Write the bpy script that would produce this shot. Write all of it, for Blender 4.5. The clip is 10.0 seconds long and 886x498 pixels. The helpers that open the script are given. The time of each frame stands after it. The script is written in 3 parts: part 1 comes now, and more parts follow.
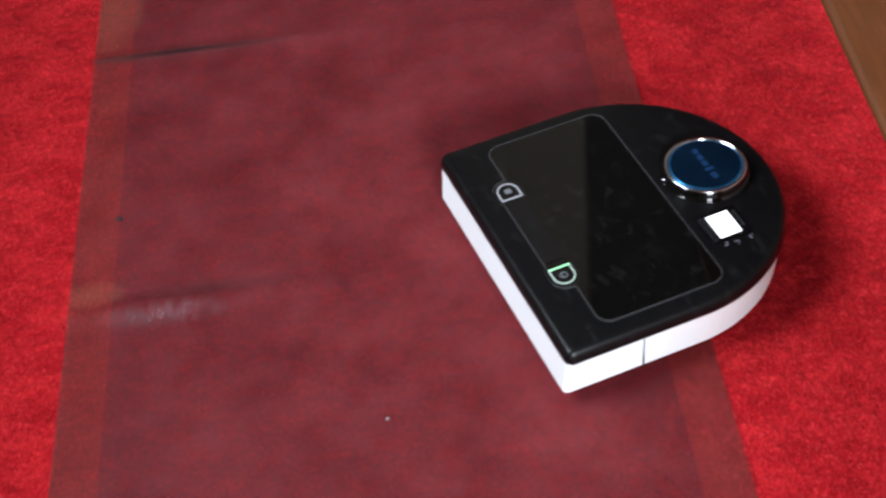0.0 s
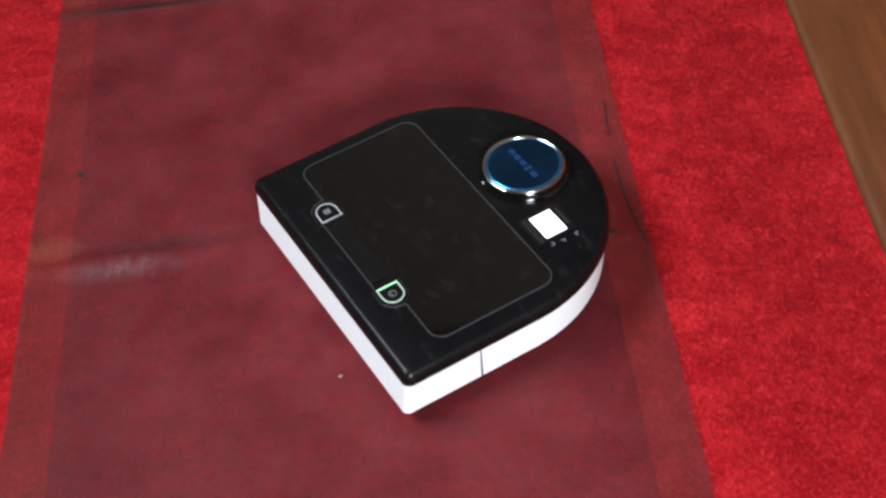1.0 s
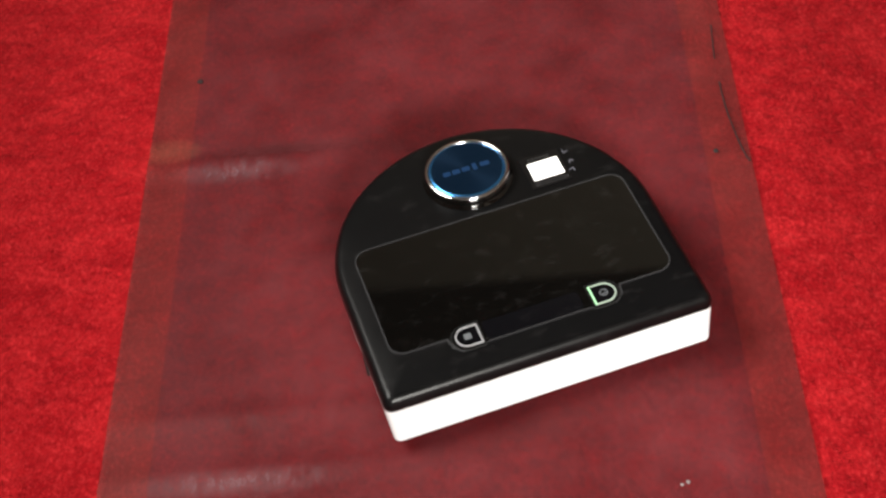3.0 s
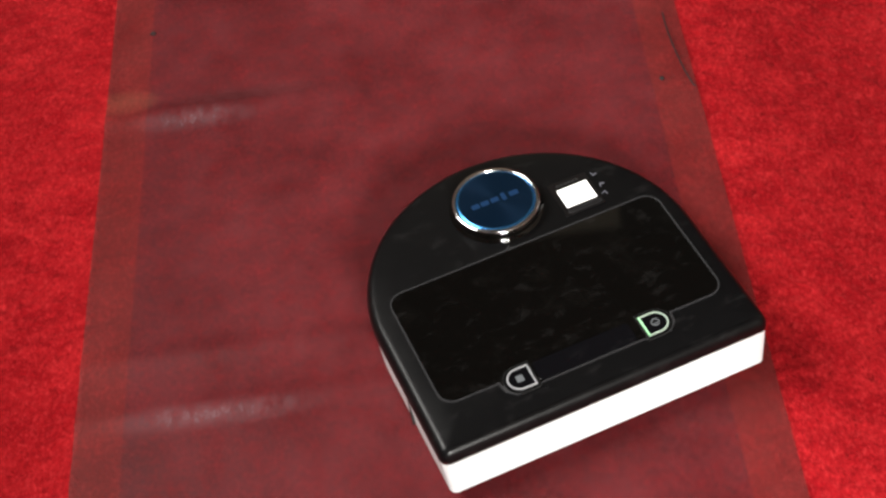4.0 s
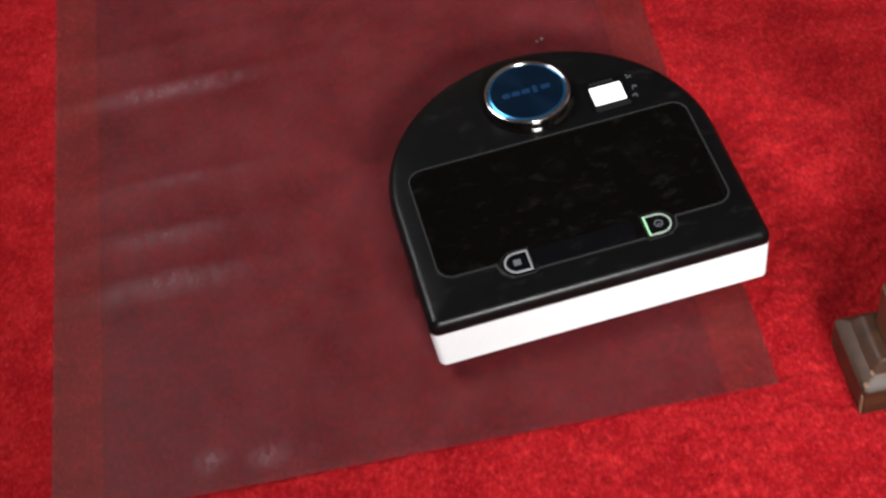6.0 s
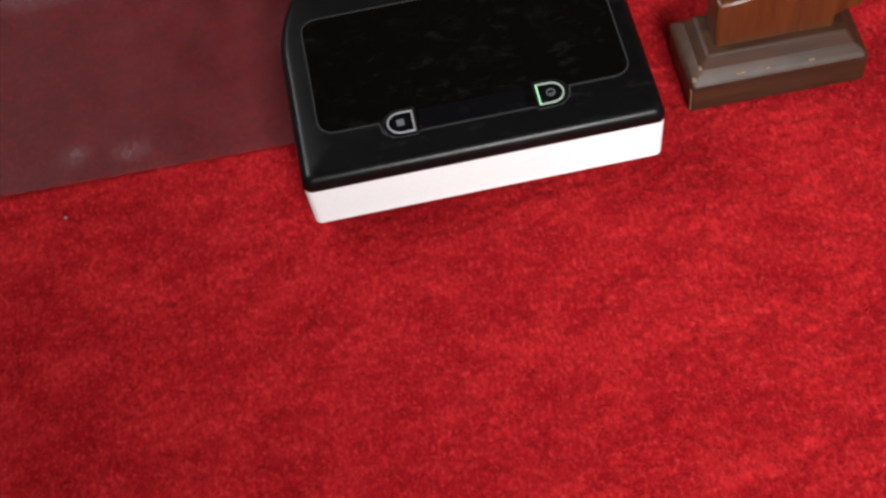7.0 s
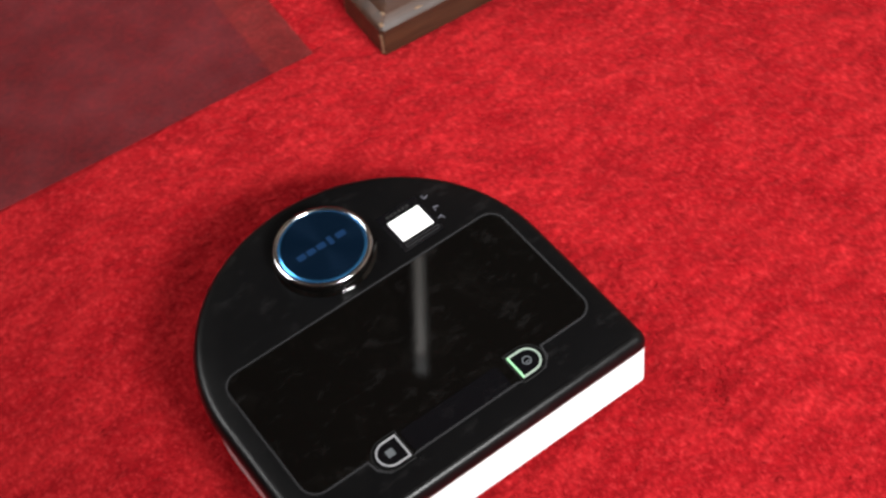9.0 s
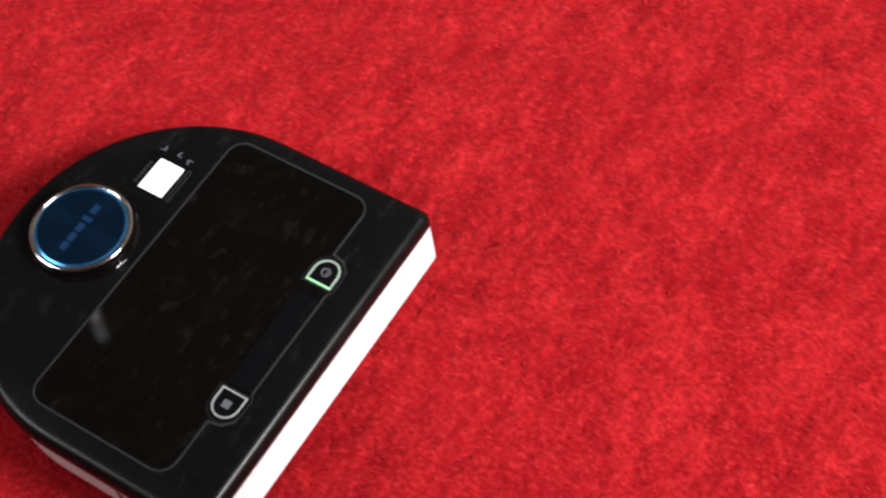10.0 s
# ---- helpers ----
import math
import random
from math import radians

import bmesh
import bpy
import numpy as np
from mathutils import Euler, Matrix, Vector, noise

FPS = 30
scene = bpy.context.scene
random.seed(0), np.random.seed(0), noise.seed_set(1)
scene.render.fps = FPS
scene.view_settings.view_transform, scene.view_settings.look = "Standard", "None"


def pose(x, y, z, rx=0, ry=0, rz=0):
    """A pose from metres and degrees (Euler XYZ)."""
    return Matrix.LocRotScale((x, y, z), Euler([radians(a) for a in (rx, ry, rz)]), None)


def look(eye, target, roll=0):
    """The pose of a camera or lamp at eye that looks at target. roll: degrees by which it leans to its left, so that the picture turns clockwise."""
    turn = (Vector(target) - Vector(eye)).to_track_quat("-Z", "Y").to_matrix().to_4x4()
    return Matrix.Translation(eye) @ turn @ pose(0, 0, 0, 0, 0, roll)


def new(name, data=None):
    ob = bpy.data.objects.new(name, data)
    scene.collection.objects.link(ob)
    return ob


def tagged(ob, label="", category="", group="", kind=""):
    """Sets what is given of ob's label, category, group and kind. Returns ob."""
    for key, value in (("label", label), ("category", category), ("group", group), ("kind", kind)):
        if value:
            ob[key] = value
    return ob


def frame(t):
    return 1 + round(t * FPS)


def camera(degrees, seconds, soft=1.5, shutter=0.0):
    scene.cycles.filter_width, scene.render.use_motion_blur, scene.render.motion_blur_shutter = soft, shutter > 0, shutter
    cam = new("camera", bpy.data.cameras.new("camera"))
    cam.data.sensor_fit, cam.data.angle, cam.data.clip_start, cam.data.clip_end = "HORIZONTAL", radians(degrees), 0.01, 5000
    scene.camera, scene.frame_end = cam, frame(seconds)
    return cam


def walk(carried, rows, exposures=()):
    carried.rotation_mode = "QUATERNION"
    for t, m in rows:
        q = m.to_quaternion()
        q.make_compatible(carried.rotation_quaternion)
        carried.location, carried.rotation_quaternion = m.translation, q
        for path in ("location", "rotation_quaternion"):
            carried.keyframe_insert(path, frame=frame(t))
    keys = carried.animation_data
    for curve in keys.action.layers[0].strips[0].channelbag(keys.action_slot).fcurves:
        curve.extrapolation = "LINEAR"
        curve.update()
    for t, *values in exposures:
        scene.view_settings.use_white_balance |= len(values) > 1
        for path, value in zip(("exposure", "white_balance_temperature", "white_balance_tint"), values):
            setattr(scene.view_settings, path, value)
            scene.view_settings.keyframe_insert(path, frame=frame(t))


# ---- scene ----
# The lens and the carried camera.
cam = camera(32.61, 10.0, soft=2.5, shutter=0.2)
CAMERA_ROWS = [
    (0, 0.0650, -0.5500, 1.1945, 44.494, 4.793, -5.479),
    (0.5, 0.0815, -0.5475, 1.2026, 44.764, 4.186, -5.994),
    (1, 0.1101, -0.5552, 1.1941, 42.920, 4.370, -5.086),
    (1.5, 0.0952, -0.5850, 1.1949, 42.194, 4.196, -3.149),
    (2, 0.0872, -0.6056, 1.1945, 42.065, 4.672, -2.195),
    (2.5, 0.0848, -0.6219, 1.1955, 41.749, 5.086, -1.629),
    (3, 0.0943, -0.6278, 1.1973, 41.668, 5.641, -1.186),
    (3.2, 0.0910, -0.6384, 1.1980, 42.059, 5.531, -1.466),
    (4.3, 0.0750, -0.7485, 1.1947, 40.216, 5.809, -4.901),
    (4.5, 0.0984, -0.8054, 1.1989, 40.262, 5.803, -4.680),
    (5, 0.1266, -0.9129, 1.1961, 39.716, 6.171, -5.847),
    (5.2, 0.1229, -0.9484, 1.2031, 39.635, 7.045, -7.163),
    (6.3, 0.0410, -1.1683, 1.1724, 38.058, 6.017, -9.343),
    (6.5, 0.0637, -1.2104, 1.1624, 37.320, 5.226, -8.980),
    (7, 0.1124, -1.2859, 1.1370, 33.695, 5.014, -9.686),
    (7.5, 0.0614, -1.3021, 1.1291, 32.969, 6.784, -13.304),
    (8, 0.0221, -1.3385, 1.1205, 32.310, 6.482, -14.695),
    (8.5, -0.0189, -1.4219, 1.1451, 34.360, 4.317, -18.413),
    (9, -0.0659, -1.4235, 1.1380, 36.473, 4.614, -32.655),
    (9.5, -0.1413, -1.4277, 1.1055, 33.876, 3.942, -46.060),
    (10, -0.1479, -1.4993, 1.1256, 32.283, 3.762, -54.672),
]
walk(cam, [(t, pose(x, y, z, rx, ry, rz)) for t, x, y, z, rx, ry, rz in CAMERA_ROWS],
     exposures=[(0, 0.34, 6000, 10), (1, 0.25, 6150, 10), (2, 0.32, 6800, 10), (3.2, 0.29, 7150, 10), (4.5, 0.19, 6900, 10),
                (5.2, 0.08, 6700, 10), (6.4, -0.30, 6700, 10), (7.5, -0.42, 6700, 10), (8.2, -0.22, 6700, 10), (8.8, -0.06, 6700, 10),
                (10, -0.15, 6700, 10)])

# ---- light ----
world = bpy.data.worlds.new("world")
scene.world = world
world.use_nodes = True
wn = world.node_tree.nodes
sky = wn.new("ShaderNodeTexSky")
sky.sky_type, sky.sun_disc = "NISHITA", False
sky.sun_elevation, sky.sun_rotation = radians(35), radians(-90)
wn["Background"].inputs["Strength"].default_value = 0.1
world.node_tree.links.new(sky.outputs[0], wn["Background"].inputs["Color"])


def window_light(name, eye, target, width, height, watts, tint):
    data = bpy.data.lights.new(name, "AREA")
    data.shape, data.size, data.size_y, data.energy, data.color = "RECTANGLE", width, height, watts, tint
    ob = new(name, data)
    ob.matrix_world = look(eye, target)
    return ob


window_light("window_light", (-1.0, 0.5, 1.6), (0.0, 0.5, 1.6), 1.1, 1.05, 66, (0.96, 0.98, 1.0))
window_light("window_light", (0.7, -4.15, 2.7), (0.7, 0.0, 2.7), 1.6, 1.0, 550, (0.96, 0.98, 1.0))


# ---- materials ----
def material(name, base, rough=0.5, metal=0.0, spec=0.5, coat=0.0, glow=None, glow_power=0.0):
    m = bpy.data.materials.new(name)
    m.use_nodes = True
    b = m.node_tree.nodes["Principled BSDF"]
    b.inputs["Base Color"].default_value = (*base, 1)
    b.inputs["Roughness"].default_value = rough
    b.inputs["Metallic"].default_value = metal
    b.inputs["Specular IOR Level"].default_value = spec
    b.inputs["Coat Weight"].default_value = coat
    if glow:
        b.inputs["Emission Color"].default_value = (*glow, 1)
        b.inputs["Emission Strength"].default_value = glow_power
    return m


class Tree:
    """Short hands for building node trees."""

    def __init__(self, m):
        self.t = m.node_tree
        self.b = self.t.nodes["Principled BSDF"]

    def node(self, kind, **values):
        n = self.t.nodes.new(kind)
        for key, value in values.items():
            n.inputs[key.replace("_", " ")].default_value = value
        return n

    def link(self, a, b):
        self.t.links.new(a, b)

    def place(self, scale=(1, 1, 1)):
        c = self.node("ShaderNodeTexCoord")
        m = self.node("ShaderNodeMapping", Scale=scale)
        self.link(c.outputs["Object"], m.inputs["Vector"])
        return m.outputs["Vector"]

    def noise(self, at, scale, detail=4.0, rough=0.6):
        n = self.node("ShaderNodeTexNoise", Scale=scale, Detail=detail, Roughness=rough)
        self.link(at, n.inputs["Vector"])
        return n.outputs["Fac"]

    def ramp(self, fac, stops):
        r = self.node("ShaderNodeValToRGB")
        e = r.color_ramp.elements
        while len(e) < len(stops):
            e.new(0.5)
        for k, (p, c) in zip(e, stops):
            k.position, k.color = p, (*c, 1)
        self.link(fac, r.inputs["Fac"])
        return r.outputs["Color"]

    def math(self, op, a, b=None):
        n = self.t.nodes.new("ShaderNodeMath")
        n.operation = op
        for i, v in enumerate((a, b)):
            if v is None:
                continue
            if isinstance(v, (int, float)):
                n.inputs[i].default_value = v
            else:
                self.link(v, n.inputs[i])
        return n.outputs[0]

    def mix(self, fac, a, b):
        n = self.t.nodes.new("ShaderNodeMix")
        n.data_type = "RGBA"
        for socket, v in ((n.inputs[0], fac), (n.inputs[6], a), (n.inputs[7], b)):
            if isinstance(v, (int, float)):
                socket.default_value = v
            elif isinstance(v, tuple):
                socket.default_value = (*v, 1)
            else:
                self.link(v, socket)
        return n.outputs[2]

    def bump(self, height, strength, distance):
        n = self.node("ShaderNodeBump", Strength=strength, Distance=distance)
        self.link(height, n.inputs["Height"])
        self.link(n.outputs[0], self.b.inputs["Normal"])

    def spot(self, x, y, sx, sy):
        """1 at (x, y), falling to 0 at sx, sy metres from it."""
        c = self.node("ShaderNodeTexCoord")
        m = self.node("ShaderNodeMapping", Location=(-x / sx, -y / sy, 0), Scale=(1 / sx, 1 / sy, 0))
        self.link(c.outputs["Object"], m.inputs["Vector"])
        n = self.t.nodes.new("ShaderNodeVectorMath")
        n.operation = "LENGTH"
        self.link(m.outputs["Vector"], n.inputs[0])
        s = self.math("SUBTRACT", 1.0, n.outputs["Value"])
        return self.math("MAXIMUM", s, 0.0)


def carpet_material(name, islands):
    m = material(name, (0.4, 0.02, 0.03), 0.95, spec=0.04)
    k = Tree(m)
    k.b.inputs["Sheen Weight"].default_value = 0.06
    k.b.inputs["Sheen Roughness"].default_value = 0.5
    k.b.inputs["Sheen Tint"].default_value = (1.0, 0.35, 0.35, 1)
    at = k.place()
    broad = k.noise(at, 13.0, 5, 0.7)
    fine = k.noise(k.place((1.35, 0.95, 1)), 150.0, 3, 0.65)
    speck = k.noise(k.place((1.3, 0.9, 1)), 230.0, 2, 0.6)
    lay = k.noise(k.place((0.8, 1.2, 1)), 24.0, 4, 0.65)
    base = k.ramp(fine, [(0.38, (0.31, 0.007, 0.010)), (0.55, (0.43, 0.012, 0.016)), (0.68, (0.60, 0.030, 0.034))])
    patch = k.ramp(broad, [(0.36, (0.30, 0.004, 0.009)), (0.64, (0.56, 0.021, 0.026))])
    lights = k.mix(0.5, base, patch)
    darks = k.mix(k.ramp(lay, [(0.36, (0.75, 0.75, 0.75)), (0.56, (0, 0, 0))]), lights, (0.27, 0.004, 0.008))
    darks = k.mix(k.ramp(speck, [(0.36, (0.5, 0.5, 0.5)), (0.50, (0, 0, 0))]), darks, (0.20, 0.003, 0.006))
    darks = k.mix(k.ramp(speck, [(0.56, (0, 0, 0)), (0.70, (0.38, 0.38, 0.38))]), darks, (0.72, 0.050, 0.056))
    if islands:
        g = k.node("ShaderNodeNewGeometry")
        darks = k.mix(k.math("MULTIPLY", g.outputs["Random Per Island"], 0.45), darks, (0.62, 0.020, 0.028))
    k.link(darks, k.b.inputs["Base Color"])
    if not islands:
        k.bump(k.math("ADD", k.noise(at, 420.0, 3, 0.7), fine), 0.6, 0.003)
    return m


def runner_material(name, cover, grey, pressed):
    """Dusty translucent vinyl that lets the red pile show through."""
    m = material(name, grey, 0.42, spec=0.15)
    k = Tree(m)
    at = k.place()
    cloud = k.noise(at, 9.0, 5, 0.65)
    grain = k.noise(at, 130.0, 3, 0.7)
    c = k.ramp(cloud, [(0.33, tuple(v * 0.66 for v in grey)), (0.67, tuple(v * 1.36 for v in grey))])
    c = k.mix(k.math("MULTIPLY", grain, 0.35), c, tuple(v * 0.55 for v in grey))
    scuff_glints = None
    for x, y, sx, sy, power in SCUFFS_AND_GLINTS:
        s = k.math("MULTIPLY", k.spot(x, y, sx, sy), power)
        scuff_glints = s if scuff_glints is None else k.math("MAXIMUM", scuff_glints, s)
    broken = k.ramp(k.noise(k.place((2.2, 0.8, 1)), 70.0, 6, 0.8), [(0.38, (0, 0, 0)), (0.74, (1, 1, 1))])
    pale_marks = k.math("MULTIPLY", k.math("POWER", scuff_glints, 1.0), broken)
    c = k.mix(k.math("MULTIPLY", pale_marks, 0.5), c, (0.40, 0.36, 0.4))
    tan = k.math("MAXIMUM", k.spot(-0.322, 1.16, 0.045, 0.10), k.spot(-0.316, 0.628, 0.04, 0.022))
    c = k.mix(k.math("MULTIPLY", k.math("POWER", tan, 0.5), 0.6), c, (0.24, 0.10, 0.065))
    # shade behind the fold and one wrinkle, painted into the vinyl colour
    crease_shade = k.math("MULTIPLY", k.spot(-0.22, 1.047, 0.17, 0.008), 1.0)
    crease_shade = k.math("MAXIMUM", crease_shade, k.math("MULTIPLY", k.spot(-0.18, 0.618, 0.12, 0.014), 0.3))
    c = k.mix(crease_shade, c, (0.015, 0.008, 0.008))
    k.link(c, k.b.inputs["Base Color"])
    k.link(k.ramp(cloud, [(0.3, (0.36, 0.36, 0.36)), (0.7, (0.55, 0.55, 0.55))]), k.b.inputs["Roughness"])
    k.bump(k.math("ADD", k.noise(at, 260.0, 3, 0.6), k.noise(k.place((1, 0.25, 1)), 60.0, 3, 0.6)), 0.35, 0.002)
    clear = k.node("ShaderNodeBsdfTransparent")
    blend = k.t.nodes.new("ShaderNodeMixShader")
    f = k.math("ADD", k.math("MULTIPLY", grain, 0.2), cover - 0.05)
    press = k.ramp(k.noise(at, 42.0, 6, 0.8), [(0.46, (0, 0, 0)), (0.68, (1, 1, 1))])
    f = k.math("SUBTRACT", f, k.math("MULTIPLY", press, pressed))
    k.link(k.math("MINIMUM", k.math("ADD", k.math("ADD", f, crease_shade), k.math("MULTIPLY", pale_marks, 0.25)), 1.0), blend.inputs[0])
    k.link(clear.outputs[0], blend.inputs[1])
    k.link(k.b.outputs[0], blend.inputs[2])
    k.link(blend.outputs[0], k.t.nodes["Material Output"].inputs["Surface"])
    return m


# whitish scuffs and painted wrinkle glints on the runner: x, y, half sizes in metres and strength
SCUFFS_AND_GLINTS = [(-0.235, 0.588, 0.085, 0.022, 0.7), (-0.205, 0.168, 0.12, 0.018, 0.75), (-0.22, -0.045, 0.09, 0.018, 0.55),
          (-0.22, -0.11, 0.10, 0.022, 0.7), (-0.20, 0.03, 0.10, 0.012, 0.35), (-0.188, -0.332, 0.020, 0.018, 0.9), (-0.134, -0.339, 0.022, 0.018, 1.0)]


def plastic(name, base, rough, spec=0.5, coat=0.0, wear=0.06, grain=0.05):
    m = material(name, base, rough, spec=spec, coat=coat)
    k = Tree(m)
    at = k.place()
    smear = k.noise(at, 14.0, 5, 0.7)
    k.link(k.ramp(smear, [(0.3, (max(rough - wear, 0.01),) * 3), (0.75, (rough + wear,) * 3)]), k.b.inputs["Roughness"])
    tone = k.mix(k.math("MULTIPLY", k.noise(at, 300.0, 2, 0.5), 0.25), base, tuple(v * 0.7 + 0.002 for v in base))
    if max(base) < 0.1:
        # finger marks and dust on the dark plastic
        marks = k.ramp(k.noise(k.place((1.0, 1.8, 1.0)), 38.0, 5, 0.7), [(0.56, (0, 0, 0)), (0.78, (0.06, 0.06, 0.06))])
        tone = k.mix(marks, tone, (0.16, 0.15, 0.15))
    k.link(tone, k.b.inputs["Base Color"])
    k.bump(k.noise(at, 900.0, 2, 0.5), grain, 0.0005)
    return m


def wood(name, dark, light, rough, grain=(6, 60, 60)):
    m = material(name, light, rough, spec=0.5, coat=0.15)
    k = Tree(m)
    at = k.place(grain)
    lines = k.noise(at, 1.2, 6, 0.65)
    patch = k.noise(k.place(), 11.0, 4, 0.6)
    c = k.ramp(lines, [(0.3, dark), (0.7, light)])
    c = k.mix(k.math("MULTIPLY", patch, 0.45), c, dark)
    worn = k.ramp(k.noise(k.place(), 45.0, 5, 0.8), [(0.66, (0, 0, 0)), (0.8, (1, 1, 1))])
    c = k.mix(k.math("MULTIPLY", worn, 0.3), c, (0.42, 0.30, 0.18))
    k.link(c, k.b.inputs["Base Color"])
    k.link(k.ramp(patch, [(0.3, (rough - 0.1,) * 3), (0.7, (rough + 0.12,) * 3)]), k.b.inputs["Roughness"])
    k.bump(lines, 0.15, 0.001)
    return m


CARPET = carpet_material("red_carpet", False)
PILE = carpet_material("red_pile", True)
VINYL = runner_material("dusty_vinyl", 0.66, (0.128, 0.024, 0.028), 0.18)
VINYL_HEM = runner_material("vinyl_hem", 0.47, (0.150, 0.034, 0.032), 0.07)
WHITE = plastic("white_plastic", (0.84, 0.88, 0.89), 0.35)
BLACK = plastic("black_plastic", (0.0032, 0.0032, 0.0035), 0.33, spec=0.20)
GLOSS = plastic("gloss_black", (0.0020, 0.0018, 0.0016), 0.025, wear=0.015, grain=0.008)
def smudge(m, amount):
    """Thin dusty smears on a glossy surface."""
    k = Tree(m)
    at = k.place()
    film = k.ramp(k.noise(at, 22.0, 6, 0.75), [(0.52, (0, 0, 0)), (0.78, (1, 1, 1))])
    specks = k.ramp(k.noise(at, 210.0, 2, 0.5), [(0.70, (0, 0, 0)), (0.78, (1, 1, 1))])
    mixed = k.math("ADD", k.math("MULTIPLY", film, 0.5), k.math("MULTIPLY", specks, 0.35))
    old = k.b.inputs["Base Color"].links[0].from_socket
    k.link(k.mix(k.math("MULTIPLY", mixed, amount), old, (0.05, 0.045, 0.04)), k.b.inputs["Base Color"])


smudge(GLOSS, 0.14)
smudge(BLACK, 0.10)
LCD = plastic("lcd_black", (0.003, 0.003, 0.004), 0.08, wear=0.03)
TRIM = material("grey_trim", (0.024, 0.024, 0.024), 0.22)
LID_TRIM = material("lid_trim_grey", (0.030, 0.030, 0.032), 0.25)
RUBBER = material("black_rubber", (0.02, 0.02, 0.02), 0.8)
CHROME = material("chrome", (0.78, 0.79, 0.80), 0.16, metal=1.0)
BLUE = material("blue_disc", (0.007, 0.029, 0.070), 0.26, metal=0.8)
BLUE.node_tree.nodes["Principled BSDF"].inputs["Anisotropic"].default_value = 0.75
turned = BLUE.node_tree.nodes.new("ShaderNodeTangent")
turned.direction_type, turned.axis = "RADIAL", "Z"
BLUE.node_tree.links.new(turned.outputs[0], BLUE.node_tree.nodes["Principled BSDF"].inputs["Tangent"])
# brighter blue than the disc, standing in for light caught on its bevel
BLUE_GLINT = material("blue_glint_ring", (0.05, 0.25, 0.55), 0.25, metal=0.9)
BLUE_MARK = material("blue_mark", (0.014, 0.055, 0.15), 0.3, metal=0.5)
RING = material("button_ring", (0.36, 0.36, 0.38), 0.3)
RING_GREEN = material("button_ring_lit", (0.4, 0.75, 0.45), 0.3, glow=(0.25, 0.9, 0.35), glow_power=0.35)
RING_PALE = material("button_ring_pale", (0.40, 0.50, 0.42), 0.3)
ICON = material("icon_grey", (0.12, 0.13, 0.14), 0.4)
MARK = material("icon_print", (0.15, 0.15, 0.18), 0.4)
SCREEN = material("lit_screen", (0.8, 0.8, 0.8), 0.3, glow=(1.0, 1.0, 1.0), glow_power=0.9)


def matte(m, spec=0.2):
    m.node_tree.nodes["Principled BSDF"].inputs["Coat Weight"].default_value = 0.0
    m.node_tree.nodes["Principled BSDF"].inputs["Specular IOR Level"].default_value = spec
    return m


TUBE = material("tube_glass", (0.8, 0.8, 0.8), 0.3, glow=(1.0, 0.97, 0.92), glow_power=1.5)
BROWN = wood("orange_brown_wood", (0.060, 0.014, 0.004), (0.135, 0.038, 0.009), 0.36, (60, 60, 6))
PLINTH_WOOD = matte(wood("worn_dark_wood", (0.020, 0.008, 0.004), (0.078, 0.030, 0.013), 0.50, (6, 60, 60)), 0.4)
SEAT_WOOD = matte(wood("brown_seat_wood", (0.050, 0.015, 0.004), (0.108, 0.033, 0.008), 0.65, (60, 5, 60)))
WALL = plastic("wall_plaster", (0.16, 0.135, 0.11), 0.9, spec=0.2)
CHIP = material("bare_chipped_wood", (0.21, 0.13, 0.075), 0.6)
PALE_WALL = plastic("pale_plaster", (0.24, 0.21, 0.16), 0.9, spec=0.2)
CEILING = plastic("dark_ceiling", (0.06, 0.045, 0.035), 0.8, spec=0.2)
DARK_WALL = plastic("dark_wall_paint", (0.02, 0.016, 0.014), 0.8, spec=0.2)
CRUMB = material("dark_crumb", (0.02, 0.01, 0.01), 0.8)
FLUFF = material("pale_fluff", (0.24, 0.19, 0.19), 0.9)


# ---- mesh helpers ----
def part(name, bm, mat, parent=None, label="", smooth=False):
    bmesh.ops.recalc_face_normals(bm, faces=bm.faces)
    me = bpy.data.meshes.new(name)
    bm.to_mesh(me)
    bm.free()
    me.materials.append(mat)
    if smooth:
        me.shade_smooth()
    ob = new(name, me)
    ob.parent = parent
    if label:
        tagged(ob, label)
    return ob


def crease(ob, angle=35):
    """Smooth shading, but for edges sharper than the angle."""
    ob.data.shade_smooth()
    ob.data.set_sharp_from_angle(angle=radians(angle))
    return ob


def soften(ob, width, segments=2, angle=35):
    b = ob.modifiers.new("bevel", "BEVEL")
    b.width, b.segments, b.limit_method, b.angle_limit = width, segments, "ANGLE", radians(angle)
    return ob


def add_box(bm, x0, y0, z0, x1, y1, z1):
    v = [bm.verts.new((x, y, z)) for z in (z0, z1) for x, y in ((x0, y0), (x1, y0), (x1, y1), (x0, y1))]
    for f in ((3, 2, 1, 0), (4, 5, 6, 7), (0, 1, 5, 4), (1, 2, 6, 5), (2, 3, 7, 6), (3, 0, 4, 7)):
        bm.faces.new([v[i] for i in f])


def box(*ends):
    bm = bmesh.new()
    add_box(bm, *ends)
    return bm


def loft(rings, caps=True):
    """Rings of equal length, each a list of (x, y, z), joined into one closed skin."""
    bm = bmesh.new()
    made = [[bm.verts.new(p) for p in ring] for ring in rings]
    n = len(made[0])
    for a, b in zip(made, made[1:]):
        for i in range(n):
            bm.faces.new((a[i], a[(i + 1) % n], b[(i + 1) % n], b[i]))
    if caps:
        bm.faces.new(made[0])
        bm.faces.new(made[-1])
    return bm


